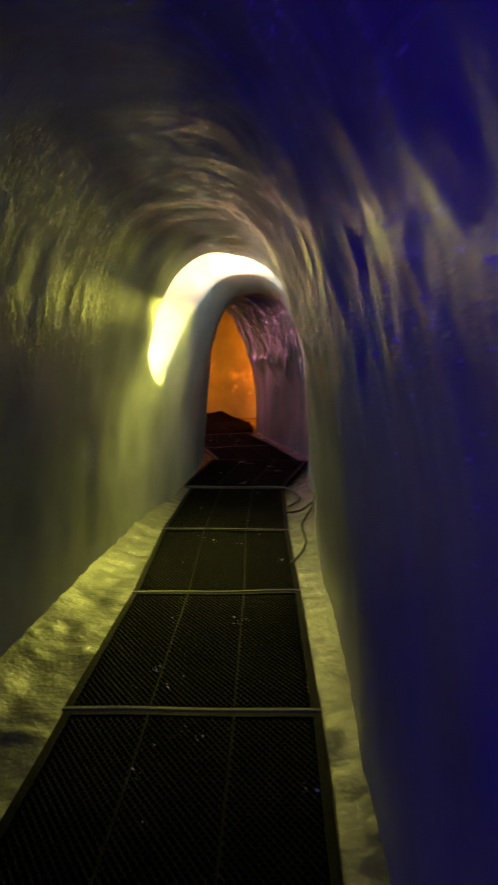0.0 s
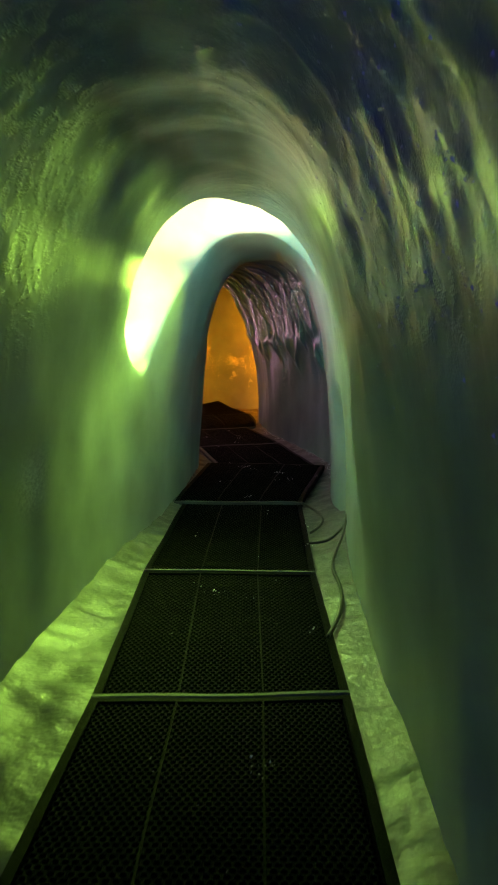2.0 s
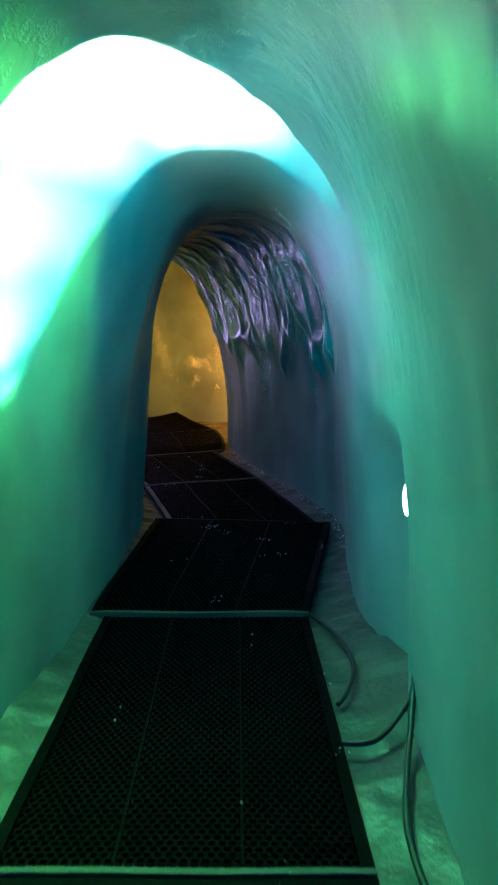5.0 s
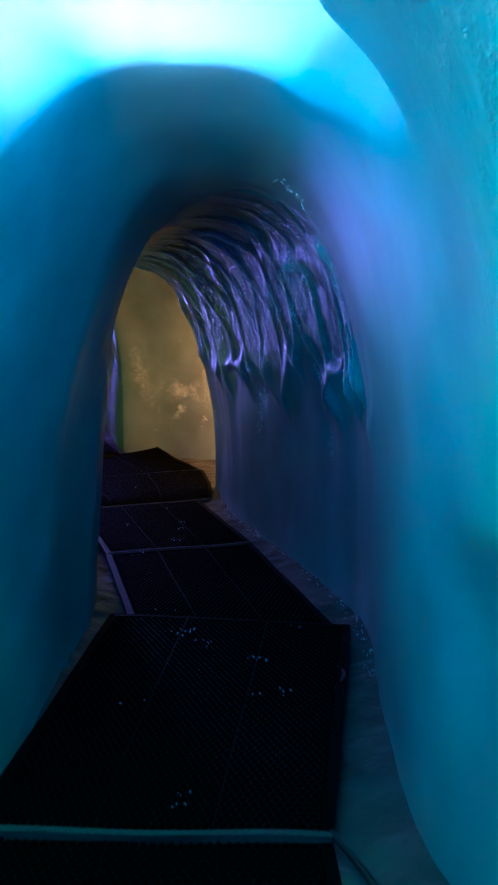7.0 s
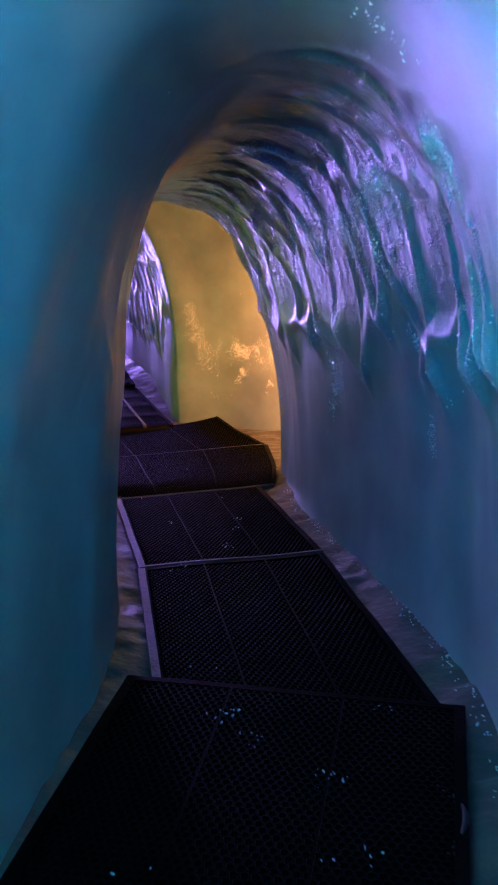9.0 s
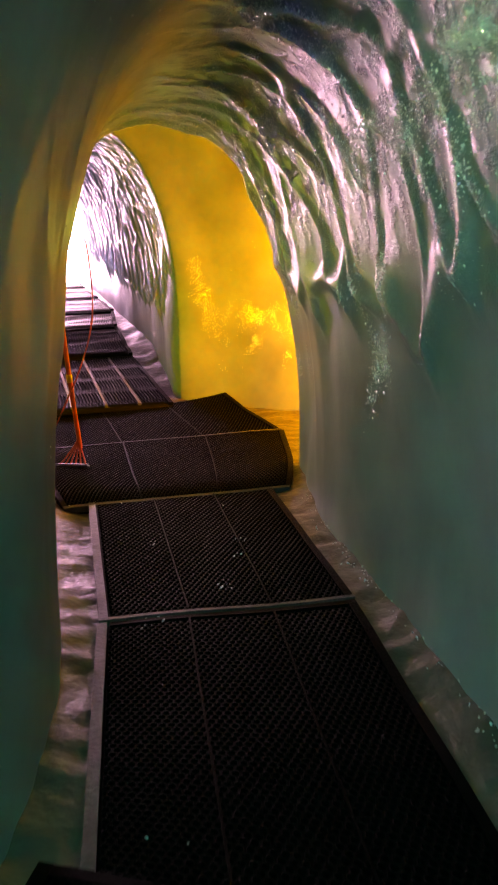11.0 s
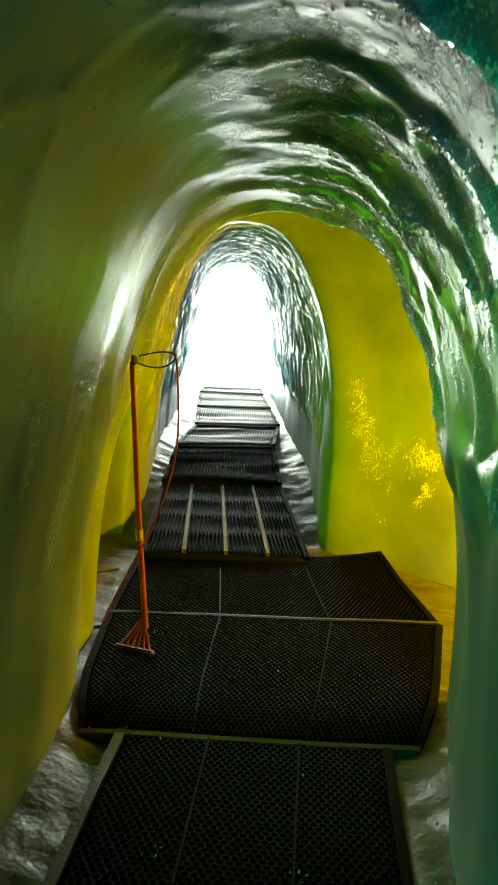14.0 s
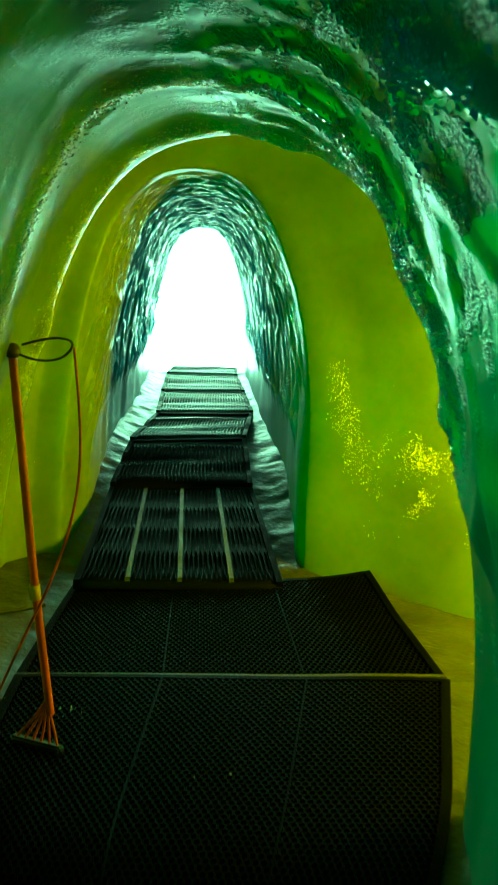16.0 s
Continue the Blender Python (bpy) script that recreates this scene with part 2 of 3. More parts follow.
def gallery():
    """Inner surface of the ice gallery: an array of sections by points, and the height of each point over the floor."""
    st = stations_fine()
    n = len(st)
    th = np.linspace(0, math.pi, AROUND)
    e = 2 / 2.5
    cx, sz = np.sign(np.cos(th)) * np.abs(np.cos(th)) ** e, np.abs(np.sin(th)) ** e
    # even spacing round the section
    d = np.concatenate([[0], np.cumsum(np.hypot(np.diff(cx * 0.75), np.diff(sz * 2.2)))])
    even = np.linspace(0, d[-1], AROUND)
    cx, sz = np.interp(even, d, cx), np.interp(even, d, sz)
    left, right = st[:, None, 0:2], st[:, None, 2:4]
    mid, half = (left + right) / 2, (right - left) / 2
    xy = mid - half * cx[None, :, None]
    zf, zt = st[:, 4:5], st[:, 5:6]
    z = zf - 0.06 + (zt - zf + 0.06) * sz[None, :]
    p = np.dstack([xy, z])
    h = z - zf
    c = np.dstack([np.broadcast_to(mid, xy.shape), np.broadcast_to(zf + 0.5 * (zt - zf), z.shape)])
    out = p - c
    out /= np.linalg.norm(out, axis=2, keepdims=True)
    flat = p.reshape(-1, 3)
    side = np.broadcast_to(-cx[None, :], z.shape)          # -1 left foot, +1 right foot
    y = p[:, :, 1]
    far = np.broadcast_to(mid[:, :, 1], z.shape)

    def N(sx, sy, sz_, seed):
        return (grid_noise(flat * np.array([sx, sy, sz_]), seed) - 0.5).reshape(z.shape) * 2

    push = 0.050 * N(1.3, 1.1, 1.0, 1) + 0.014 * N(4, 3.5, 2.2, 2)
    high = step(1.15, 1.6, h + 0.25 * N(2, 3, 0.2, 3))
    # drapes of melted ice on the lower walls
    push += 0.016 * N(5, 5, 0.7, 19) * step(7.5, 8.5, far) * (1 - step(1.2, 1.6, h))
    # parts of the gallery
    exit_part = step(14.25, 14.5, far)
    chamber = step(12.35, 12.5, far) * (1 - step(14.2, 14.4, far))
    push *= 1 - 0.65 * chamber
    # scaly crust of the vault
    sc = np.abs(N(7, 11, 6, 4)) * 0.6 + np.abs(N(15, 22, 13, 5)) * 0.4
    near = 1 - step(5.0, 6.3, far)
    rough_near = near * (1 - step(3.4, 5.2, far))
    smooth = step(6.2, 6.8, far) * (1 - step(8.1, 8.9, far + 0.5 * side))
    push += (0.034 * sc - 0.010) * (0.42 + 0.58 * exit_part) * high * (1 - (1 - exit_part) * 0.8 * (1 - step(-0.35, 0.35, side))) * (1 - smooth) * (1 - chamber) * (1 - near + 0.5 * rough_near)
    # flutes that run round the vault and end in drooping tips
    s_way = np.concatenate([[0], np.cumsum(np.hypot(*np.diff((st[:, 0:2] + st[:, 2:4]) / 2, axis=0).T))])
    way = np.broadcast_to(s_way[:, None], z.shape)
    right = 0.16 + 0.84 * step(-0.25, 0.45, side)
    zone = step(8.0, 8.7, far + 0.25 * side) * (1 - step(12.2, 12.45, far)) * right * (1 - 0.3 * step(11.0, 11.5, far)) + exit_part
    zone = np.clip(zone, 0, 1)
    tip = 1.02 + 0.16 * N(0.1, 3.0, 0.1, 6) - 0.6 * step(14.3, 14.8, far) - 0.25 * near
    reach = step(tip - 0.04, tip + 0.18, h)
    arc = np.concatenate([[0], np.cumsum(np.linalg.norm(np.diff(p[n // 2], axis=0), axis=1))])
    arc = np.broadcast_to(arc[None, :] - arc[-1] / 2, z.shape)
    cell_u = np.where(far > 13.9, 0.17, np.where(far < 7, 0.34, 0.33))
    cell_v = np.where(far > 13.9, 0.46, np.where(far < 7, 0.50, 0.56))
    bend_u = 0.34 * N(1.7, 1.7, 1.5, 7) + 0.15 * N(5, 5, 3.5, 8)
    bend_v = 0.30 * N(1.7, 1.7, 1.5, 33) + 0.10 * N(5, 5, 4, 34)
    # the ridges lean along the way as they rise to the crown
    ridge = scoops((way + 0.10 * np.abs(arc)) / cell_u + bend_u, arc / cell_v + bend_v, 11)
    ridge = np.clip(ridge * (0.75 + 0.5 * N(2.2, 2.2, 2.0, 9)), 0, 1)
    # crests fade to thin threads above their tips
    swell = 0.024 + 0.034 * np.exp(-((h - tip - 0.16) / 0.13) ** 2)
    push -= zone * reach * ridge * swell
    # shallow wide scoops of the first stretch, deeper on the right shoulder
    push -= (0.3 * near + 0.7 * rough_near) * step(1.0, 1.7, h) * (0.35 + 0.65 * step(-0.2, 0.5, side)) * (0.009 * ridge + 0.010 * N(6, 9, 6, 32))
    # upper wall overhangs the melted lower wall in the fluted part
    push += 0.012 * zone * (1 - reach) * step(0.2, 0.8, h) * (1 - exit_part)
    # rims of frost round the arch before the chamber
    rimline = np.exp(-((far - 12.30) / 0.05) ** 2) + 0.8 * np.exp(-((far - 11.75 - 0.1 * N(1, 1, 1, 14)) / 0.07) ** 2)
    push -= 0.035 * rimline * step(1.0, 1.5, h) * (0.6 + 0.6 * N(6, 6, 6, 15))
    # groove that hides the first lamp: it slants from the left wall over the vault to the right shoulder
    phi = np.degrees(np.arctan2(z - 1.3, p[:, :, 0] - 0.25))
    rag = 0.035 * N(7, 3, 7, 10)
    g0 = np.interp(phi, GROOVE_ANGLE, GROOVE_NEAR)
    g1 = np.interp(phi, GROOVE_ANGLE, GROOVE_FAR)
    groove = step(g0 - 0.05, g0 + 0.10, y + rag) * (1 - step(g1 - 0.09, g1 + 0.02, y + 0.3 * rag))
    groove *= step(58, 68, phi) * (1 - step(164, 176, phi))
    for axis in (0, 1, 0, 1, 1):
        groove = (np.roll(groove, 1, axis) + 2 * groove + np.roll(groove, -1, axis)) / 4
    push += 0.40 * groove
    crust = np.clip(high * (1 - smooth) * (1 - chamber) * (0.55 - 0.55 * near + 0.30 * rough_near) * (1 - (1 - near) * (1 - exit_part) * 0.85 * (1 - step(-0.35, 0.35, side))), 0, 1)
    patch = step(0.0, 0.25, N(1.7, 1.7, 1.3, 16)) * step(0.1, 0.5, N(7, 7, 5, 20)) * step(0.35, 0.6, h) * (1 - step(1.3, 1.5, h)) * step(9.0, 9.6, far)
    rimmed = np.clip(rimline, 0, 1) * step(1.0, 1.4, h)
    crowd = step(-0.15, 0.45, N(3, 3, 3, 31))
    glint = zone * reach * (0.10 + ridge) * (0.12 + step(1.45, 1.85, h) * (1 + 2.5 * (far < 10.6))) * crowd * (1 - near) * right ** 2 * (1 - 0.85 * exit_part) + 0.7 * rimmed + 0.5 * patch * step(0.55, 0.9, h)
    glint += rough_near * (0.006 + 0.03 * ridge) * step(1.1, 1.6, h) * (0.3 + right)
    # whitened beads for the glints on the back of the far recess
    bars = step(-0.15, 0.35, N(11, 11, 3.0, 35)) * step(-0.2, 0.4, N(14, 14, 10, 36))
    px, pz = p[:, :, 0], p[:, :, 2]
    glint += 1.3 * bars * (far > 13.3) * (far < 14.3) * step(-0.65, -0.45, px) * (1 - step(0.3, 0.5, px)) * step(0.85, 1.0, pz) * (1 - step(1.4, 1.6, pz))
    grain = step(-0.35, 0.5, N(6, 8, 5, 17)) * step(-0.6, 0.5, N(19, 19, 17, 18))
    upper = step(1.45, 1.85, h)
    frost = zone * reach * (0.26 * ridge + 0.26 * grain * upper * step(0.15, 0.6, ridge + 0.35 * N(2.5, 2.5, 2, 37)))
    frost = frost * (0.25 + 0.75 * right) + 0.6 * rimmed * (0.3 + grain)
    frost = np.maximum(frost, rough_near * (0.22 * grain + 0.30 * ridge) * step(1.1, 1.7, h) * right)
    # a soft pale spot in the left wall
    pale_spot = np.exp(-((y - 4.36) / 0.16) ** 2 - ((z - 0.92) / 0.13) ** 2) * (side < 0)
    frost = np.clip(np.maximum(frost * (1 - chamber), 0.6 * pale_spot), 0, 1)
    # hollow in the right wall beside the cables
    push += 0.20 * step(6.20, 6.30, y) * (1 - step(6.5, 7.1, y)) * (1 - step(0.7, 1.05, h)) * (side > 0)
    push *= np.where(far > 18.4, 0.4, 1.0)
    p = p + out * push[:, :, None]
    return st, p, out, crust, frost, glint


def sheet_normals(p):
    a, b = np.gradient(p, axis=0), np.gradient(p, axis=1)
    n = np.cross(a, b)
    return n / np.maximum(np.linalg.norm(n, axis=2, keepdims=True), 1e-9)


def grid_mesh(name, p, mat, normals=None, back=None, flip=False, crust=None):
    """A sheet of quads; back: how far a coarse outer face lies behind it."""
    a, b = p.shape[:2]
    idx = np.arange(a * b).reshape(a, b)
    quads = np.stack([idx[:-1, :-1], idx[:-1, 1:], idx[1:, 1:], idx[1:, :-1]], -1).reshape(-1, 4)
    if flip:
        quads = quads[:, ::-1]
    verts = p.reshape(-1, 3)
    vn = normals.reshape(-1, 3) if normals is not None else None
    if back is not None:
        i, j = np.unique(np.r_[np.arange(0, a, 12), a - 1]), np.unique(np.r_[np.arange(0, b, 10), b - 1])
        q = (p + back)[np.ix_(i, j)]
        k = np.arange(len(i) * len(j)).reshape(len(i), len(j)) + len(verts)
        more = np.stack([k[:-1, :-1], k[1:, :-1], k[1:, 1:], k[:-1, 1:]], -1).reshape(-1, 4)
        quads = np.vstack([quads, more[:, ::-1] if flip else more])
        verts = np.vstack([verts, q.reshape(-1, 3)])
    me = bpy.data.meshes.new(name)
    me.from_pydata(verts.tolist(), [], quads.tolist())
    me.materials.append(mat)
    me.shade_smooth()
    if crust is not None:
        for key, field in zip(("crust", "frost"), crust):
            data = np.zeros(len(verts), dtype=np.float32)
            data[:a * b] = field.ravel()
            me.attributes.new(key, "FLOAT", "POINT").data.foreach_set("value", data)
    if vn is not None:
        full = np.zeros((len(verts), 3))
        full[:a * b] = vn
        if back is not None:
            q = back[np.ix_(i, j)].reshape(-1, 3)
            full[a * b:] = q / np.linalg.norm(q, axis=1, keepdims=True)
        me.normals_split_custom_set_from_vertices(full.tolist())
    return new(name, me)


# ---- the ice gallery ----
LINE, SKIN, OUTWARD, CRUSTY, FROSTY, GLINTS = gallery()
INWARD = sheet_normals(SKIN)
CUT_L, CUT_R = int(AROUND * 0.34), int(AROUND * 0.66)
walls = (("wall_left", 0, CUT_L + 1, "smooth wet glacier ice wall lit by coloured lamps"),
         ("ceiling", CUT_L, CUT_R + 1, "arched ice vault with frosted scaly ridges"),
         ("wall_right", CUT_R, AROUND, "glacier ice wall with drooping melted flutes"))
for name, a, b, label in walls:
    ob = grid_mesh(name, SKIN[:, a:b], ICE, INWARD[:, a:b], OUTWARD[:, a:b] * 0.9, True, (CRUSTY[:, a:b], FROSTY[:, a:b]))
    tagged(ob, label, "ice wall" if name != "ceiling" else "ice ceiling", kind="structure")


def glint_beads(count, seed):
    """Small glossy beads of ice, whitened to stand for glints, on the skin of the gallery, thickest along ridges and
    rims.
    """
    rng = np.random.default_rng(seed)
    share = (GLINTS * np.linalg.norm(np.gradient(SKIN, axis=0), axis=2)).ravel()
    pick = rng.choice(len(share), count, p=share / share.sum())
    i, j = np.clip(pick // SKIN.shape[1], 1, SKIN.shape[0] - 2), np.clip(pick % SKIN.shape[1], 1, SKIN.shape[1] - 2)
    base = SKIN[i, j]
    c = base + (SKIN[i + 1, j] - base) * rng.random((count, 1)) + (SKIN[i, j + 1] - base) * rng.random((count, 1))
    n = INWARD[i, j] * -np.sign(np.sum(INWARD[i, j] * OUTWARD[i, j], axis=1, keepdims=True))
    side = np.cross(n, (0.03, 0.02, 1.0))
    side /= np.linalg.norm(side, axis=1, keepdims=True)
    down = np.cross(n, side)
    r = 0.0020 + 0.0055 * rng.random((count, 1)) ** 2
    tall = 1.0 + 1.4 * rng.random((count, 1))
    rings = []
    for a in range(5):
        ang = 1.2566 * a + rng.random((count, 1)) * 0.8
        rings.append(c - n * 0.003 + side * np.cos(ang) * r + down * np.sin(ang) * r * tall)
    rings.append(c + n * r * (0.05 + 0.6 * rng.random((count, 1)) ** 1.5) + side * (rng.random((count, 1)) - 0.5) * 1.6 * r)
    verts = np.stack(rings, 1).reshape(-1, 3)
    faces = (np.arange(count)[:, None, None] * 6 + np.array([(a, (a + 1) % 5, 5) for a in range(5)])).reshape(-1, 3)
    me = bpy.data.meshes.new("glint_beads")
    me.from_pydata(verts.tolist(), [], faces.tolist())
    me.materials.append(BEAD)
    tagged(new("glint_beads", me), "small whitened ice beads standing for glints on the vault", "ice beads", kind="stuff")


glint_beads(120000, 5)

# floor of trodden ice, from wall to wall
ACROSS = 56
uu = np.linspace(-0.12, 1.12, ACROSS)
flo = LINE[:, None, 0:2] * (1 - uu[None, :, None]) + LINE[:, None, 2:4] * uu[None, :, None]
fz = np.broadcast_to(LINE[:, 4:5], flo.shape[:2])
fp = np.dstack([flo, fz]).reshape(-1, 3)
bumps = 0.020 * (grid_noise(fp * np.array([5, 5, 0]), 21) - 0.5) + 0.022 * (grid_noise(fp * np.array([13, 13, 0]), 22) - 0.7)
edge = np.clip(np.abs(uu - 0.5) * 2 - 0.72, 0, 1)
fp[:, 2] += bumps + np.tile(edge * 0.16, len(LINE)) - 0.012
tagged(grid_mesh("floor", fp.reshape(len(LINE), ACROSS, 3), ICE_FLOOR, flip=True), "uneven trodden ice floor beside the mats", "ice floor", kind="structure")

# unseen end wall, added to shut the gallery behind the walker
bm = bmesh.new()
bmesh.ops.create_cube(bm, size=1, matrix=Matrix.Translation((0.08, -3.35, 1.1)) @ Matrix.Diagonal((3.2, 0.4, 3.6, 1)))
tagged(part("wall_rear_cap", bm, ICE), "added unseen ice wall capping the gallery", "ice wall", kind="structure")
# bright overcast distance outside the exit
bm = bmesh.new()
bmesh.ops.create_grid(bm, x_segments=6, y_segments=6, size=30, matrix=Matrix.Translation((-28, 75, 12)) @ Euler((radians(90), 0, radians(24))).to_matrix().to_4x4())
haze = bpy.data.materials.new("bright_haze")
haze.use_nodes = True
hb = haze.node_tree.nodes["Principled BSDF"]
hb.inputs["Base Color"].default_value = (0.8, 0.8, 0.8, 1)
hb.inputs["Emission Color"].default_value, hb.inputs["Emission Strength"].default_value = (1.0, 0.62, 1.0, 1), 9.0
tagged(part("backdrop", bm, haze), "bright white sky outside the exit", "sky", kind="structure")
# snow field outside the exit
bm = bmesh.new()
bmesh.ops.create_grid(bm, x_segments=40, y_segments=40, size=400)
for v in bm.verts:
    v.co.z = -1.3 + 0.2 * noise.noise(v.co * 0.02)
    v.co.y += 419.3
tagged(part("ground", bm, SNOW), "snow-covered ground outside the exit", "snow", kind="structure")


# ---- rubber mats ----
def lattice(length, width, cell, stretch=1.0, wall=0.30, border=0.03):
    """Hexagonal open cells over a mat: rows of (x, y) centres, and the two sizes of a cell."""
    sx, sy = cell, cell * 0.866 * stretch
    pts = []
    j = 0
    y = border + sy * 0.6
    while y < length - border - sy * 0.4:
        x = border + sx * (0.5 if j % 2 == 0 else 1.0)
        while x < width - border - sx * 0.3:
            pts.append((x, y))
            x += sx
        y += sy
        j += 1
    return pts, sx, stretch


def rubber_mat(corners, cell=0.027, stretch=1.0, thick=0.022, curl=0.0, sag=0.0, label="", strips=(0.335, 0.665), front=True, ripple=0.0, edge_mat=None, strip_mat=None, skin=None, taper=0.0):
    """A ribbed mat of open cells on four corners: near left, near right, far left, far right."""
    nl, nr, fl, fr = [Vector(c) for c in corners]
    width, length = ((nr - nl).length + (fr - fl).length) / 2, ((fl - nl).length + (fr - nr).length) / 2

    def at(x, y, z):
        u, v = x / width, y / length
        u = 0.5 + (u - 0.5) * (1 - taper * max(0, 0.45 - v) ** 2)
        q = nl.lerp(nr, u).lerp(fl.lerp(fr, u), v)
        wave = 0.008 * noise.noise(q * 2.3) + curl * max(0, u - 0.72) ** 2 * max(0, v - 0.55) - sag * max(0, 0.22 - v) ** 2
        wave += ripple * (math.sin(v * 11 + u * 1.5) + 0.6 * math.sin(v * 23 - u * 2)) * math.sin(math.pi * v)
        wave -= sag * (max(0, 0.10 - u) ** 2 + max(0, u - 0.90) ** 2) * 0.8
        return (q.x, q.y, q.z + z + wave)

    root = new("rubber_mat")
    root.location = nl
    tagged(root, label or "black honeycomb rubber mat on the ice floor", "rubber mat", "mats along the walkway")
    back = Matrix.Translation(-nl)
    # backing
    bm = bmesh.new()
    n, m = 10, 24
    grid = [[bm.verts.new(at(width * i / n, length * j / m, 0.004)) for i in range(n + 1)] for j in range(m + 1)]
    for j in range(m):
        for i in range(n):
            bm.faces.new((grid[j][i], grid[j][i + 1], grid[j + 1][i + 1], grid[j + 1][i]))
    rim = [grid[0][i] for i in range(n + 1)] + [grid[j][n] for j in range(1, m + 1)] + [grid[m][i] for i in range(n - 1, -1, -1)] + [grid[j][0] for j in range(m - 1, 0, -1)]
    low = [bm.verts.new((v.co.x, v.co.y, v.co.z - 0.03)) for v in rim]
    for k in range(len(rim)):
        bm.faces.new((rim[k - 1], low[k - 1], low[k], rim[k]))
    bm.transform(back)
    part("backing", bm, RUBBER_DARK, root, smooth=True)
    # open cells
    pts, s, st = lattice(length, width, cell, stretch)
    verts, faces = [], []
    for x, y in pts:
        b0 = len(verts)
        for r, z in ((0.577, thick), (0.40, thick + 0.0015), (0.40, 0.005)):
            for k in range(6):
                a = radians(60 * k + 30)
                verts.append(at(min(max(x + s * r * math.cos(a), 0), width), min(max(y + s * st * r * math.sin(a), 0), length), z))
        for ring in (0, 6):
            for k in range(6):
                k2 = (k + 1) % 6
                faces.append((b0 + ring + k, b0 + ring + k2, b0 + ring + 6 + k2, b0 + ring + 6 + k))
    me = bpy.data.meshes.new("honeycomb")
    me.from_pydata((np.array(verts) - np.array(nl)).tolist(), [], faces)
    me.materials.append(skin or RUBBER)
    ob = tagged(new("honeycomb", me), kind="stuff")
    ob.parent = root

    def strip(name, x0, x1, y0, y1, z, mat, label, n=14):
        bm = bmesh.new()
        rows = []
        for k in range(n + 1):
            t = k / n
            if x1 - x0 > y1 - y0:
                a, b = (x0 + (x1 - x0) * t, y0), (x0 + (x1 - x0) * t, y1)
            else:
                a, b = (x1, y0 + (y1 - y0) * t), (x0, y0 + (y1 - y0) * t)
            wob = 0.004 * math.sin(9 * t + x0 * 5)
            rows.append([bm.verts.new(at(*p, zz)) for p, zz in ((a, -0.004), ((a[0], a[1] + wob), z), ((b[0], b[1] + wob), z), (b, -0.004))])
        for r0, r1 in zip(rows, rows[1:]):
            for k in range(3):
                bm.faces.new((r0[k], r1[k], r1[k + 1], r0[k + 1]))
        bm.faces.new(rows[0][::-1]), bm.faces.new(rows[-1])
        bmesh.ops.recalc_face_normals(bm, faces=bm.faces)
        bm.transform(back)
        part(name, bm, mat, root, label)

    strip("edge_strip", -0.012 if edge_mat else 0, 0.024 if edge_mat else 0.035, 0, length, thick + 0.003, edge_mat or RUBBER, "grey worn edge strip" if edge_mat else "")
    strip("edge_strip", width - 0.035, width, 0, length, thick + 0.003, RUBBER, "")
    strip("end_strip", 0.035, width - 0.035, length - 0.03, length, thick + 0.002, RUBBER, "")
    if front:
        strip("end_strip", 0.0, width, -0.006, 0.016, thick + 0.006, FROST, "frosty worn front edge", 24)
    for u in strips:
        strip("joint_strip", width * u - (0.012 if strip_mat else 0.004), width * u + (0.012 if strip_mat else 0.004), 0.03, length - 0.03, thick + 0.004, strip_mat or RUBBER, "grey joint strip" if strip_mat else "")
    return root


def floor_z(y):
    return 0.14 + 0.04 * (y - 4) + 0.005


def flat(x, y, lift=0.0):
    return (x, y, floor_z(y) + lift)


MATS = [
    dict(corners=(flat(-0.25, -2.12), flat(0.80, -2.12), flat(-0.25, -0.66), flat(0.80, -0.66))),
    dict(corners=(flat(-0.25, -0.64), flat(0.79, -0.64), flat(-0.27, 0.84), flat(0.78, 0.84))),
    dict(corners=(flat(-0.27, 0.86), flat(0.78, 0.86), flat(-0.28, 2.34), flat(0.76, 2.34))),
    dict(corners=(flat(-0.29, 2.36), flat(0.76, 2.36), flat(-0.29, 3.85), flat(0.71, 3.88))),
    dict(corners=(flat(-0.29, 3.86), flat(0.71, 3.90), flat(-0.35, 5.42), flat(0.65, 5.40))),
    dict(corners=(flat(-0.35, 5.44), flat(0.65, 5.42), flat(-0.33, 7.30), flat(0.62, 7.30))),
    dict(corners=(flat(-0.40, 7.19, 0.03), flat(0.62, 7.15, 0.03), flat(-0.28, 8.95, 0.03), flat(0.90, 8.76, 0.03)), sag=0.3,
         label="black rubber mat laid askew over the walkway"),
    dict(corners=(flat(-0.15, 8.85), flat(0.86, 8.70), flat(-0.49, 10.15), flat(0.456, 10.42)), edge_mat=EDGE),
    dict(corners=(flat(-0.49, 10.17), flat(0.456, 10.44), flat(-1.02, 11.75), flat(-0.02, 12.05)), edge_mat=EDGE),
    dict(corners=(flat(-1.15, 11.47, 0.04), flat(0.18, 11.98, 0.04), flat(-1.68, 12.62, 0.04), flat(0.0, 13.36, 0.04)), sag=0.9, taper=0.45,
         label="wide black rubber mat with drooping corners"),
    dict(corners=(flat(-1.68, 12.62, 0.03), flat(-0.02, 13.38, 0.03), flat(-2.06, 13.62, 0.06), flat(-0.58, 14.36, 0.10)), curl=1.2,
         label="wide black rubber mat with one corner curled up"),
    dict(corners=((-1.98, 13.50, 0.66), (-0.98, 14.02, 0.66), (-2.48, 14.70, 0.94), (-1.61, 15.17, 0.96)), stretch=14.0, cell=0.026, strip_mat=EDGE, front=False,
         label="slotted black rubber mat climbing to the exit", strips=(0.25, 0.5, 0.75)),
]
for spec in MATS:
    rubber_mat(**spec)
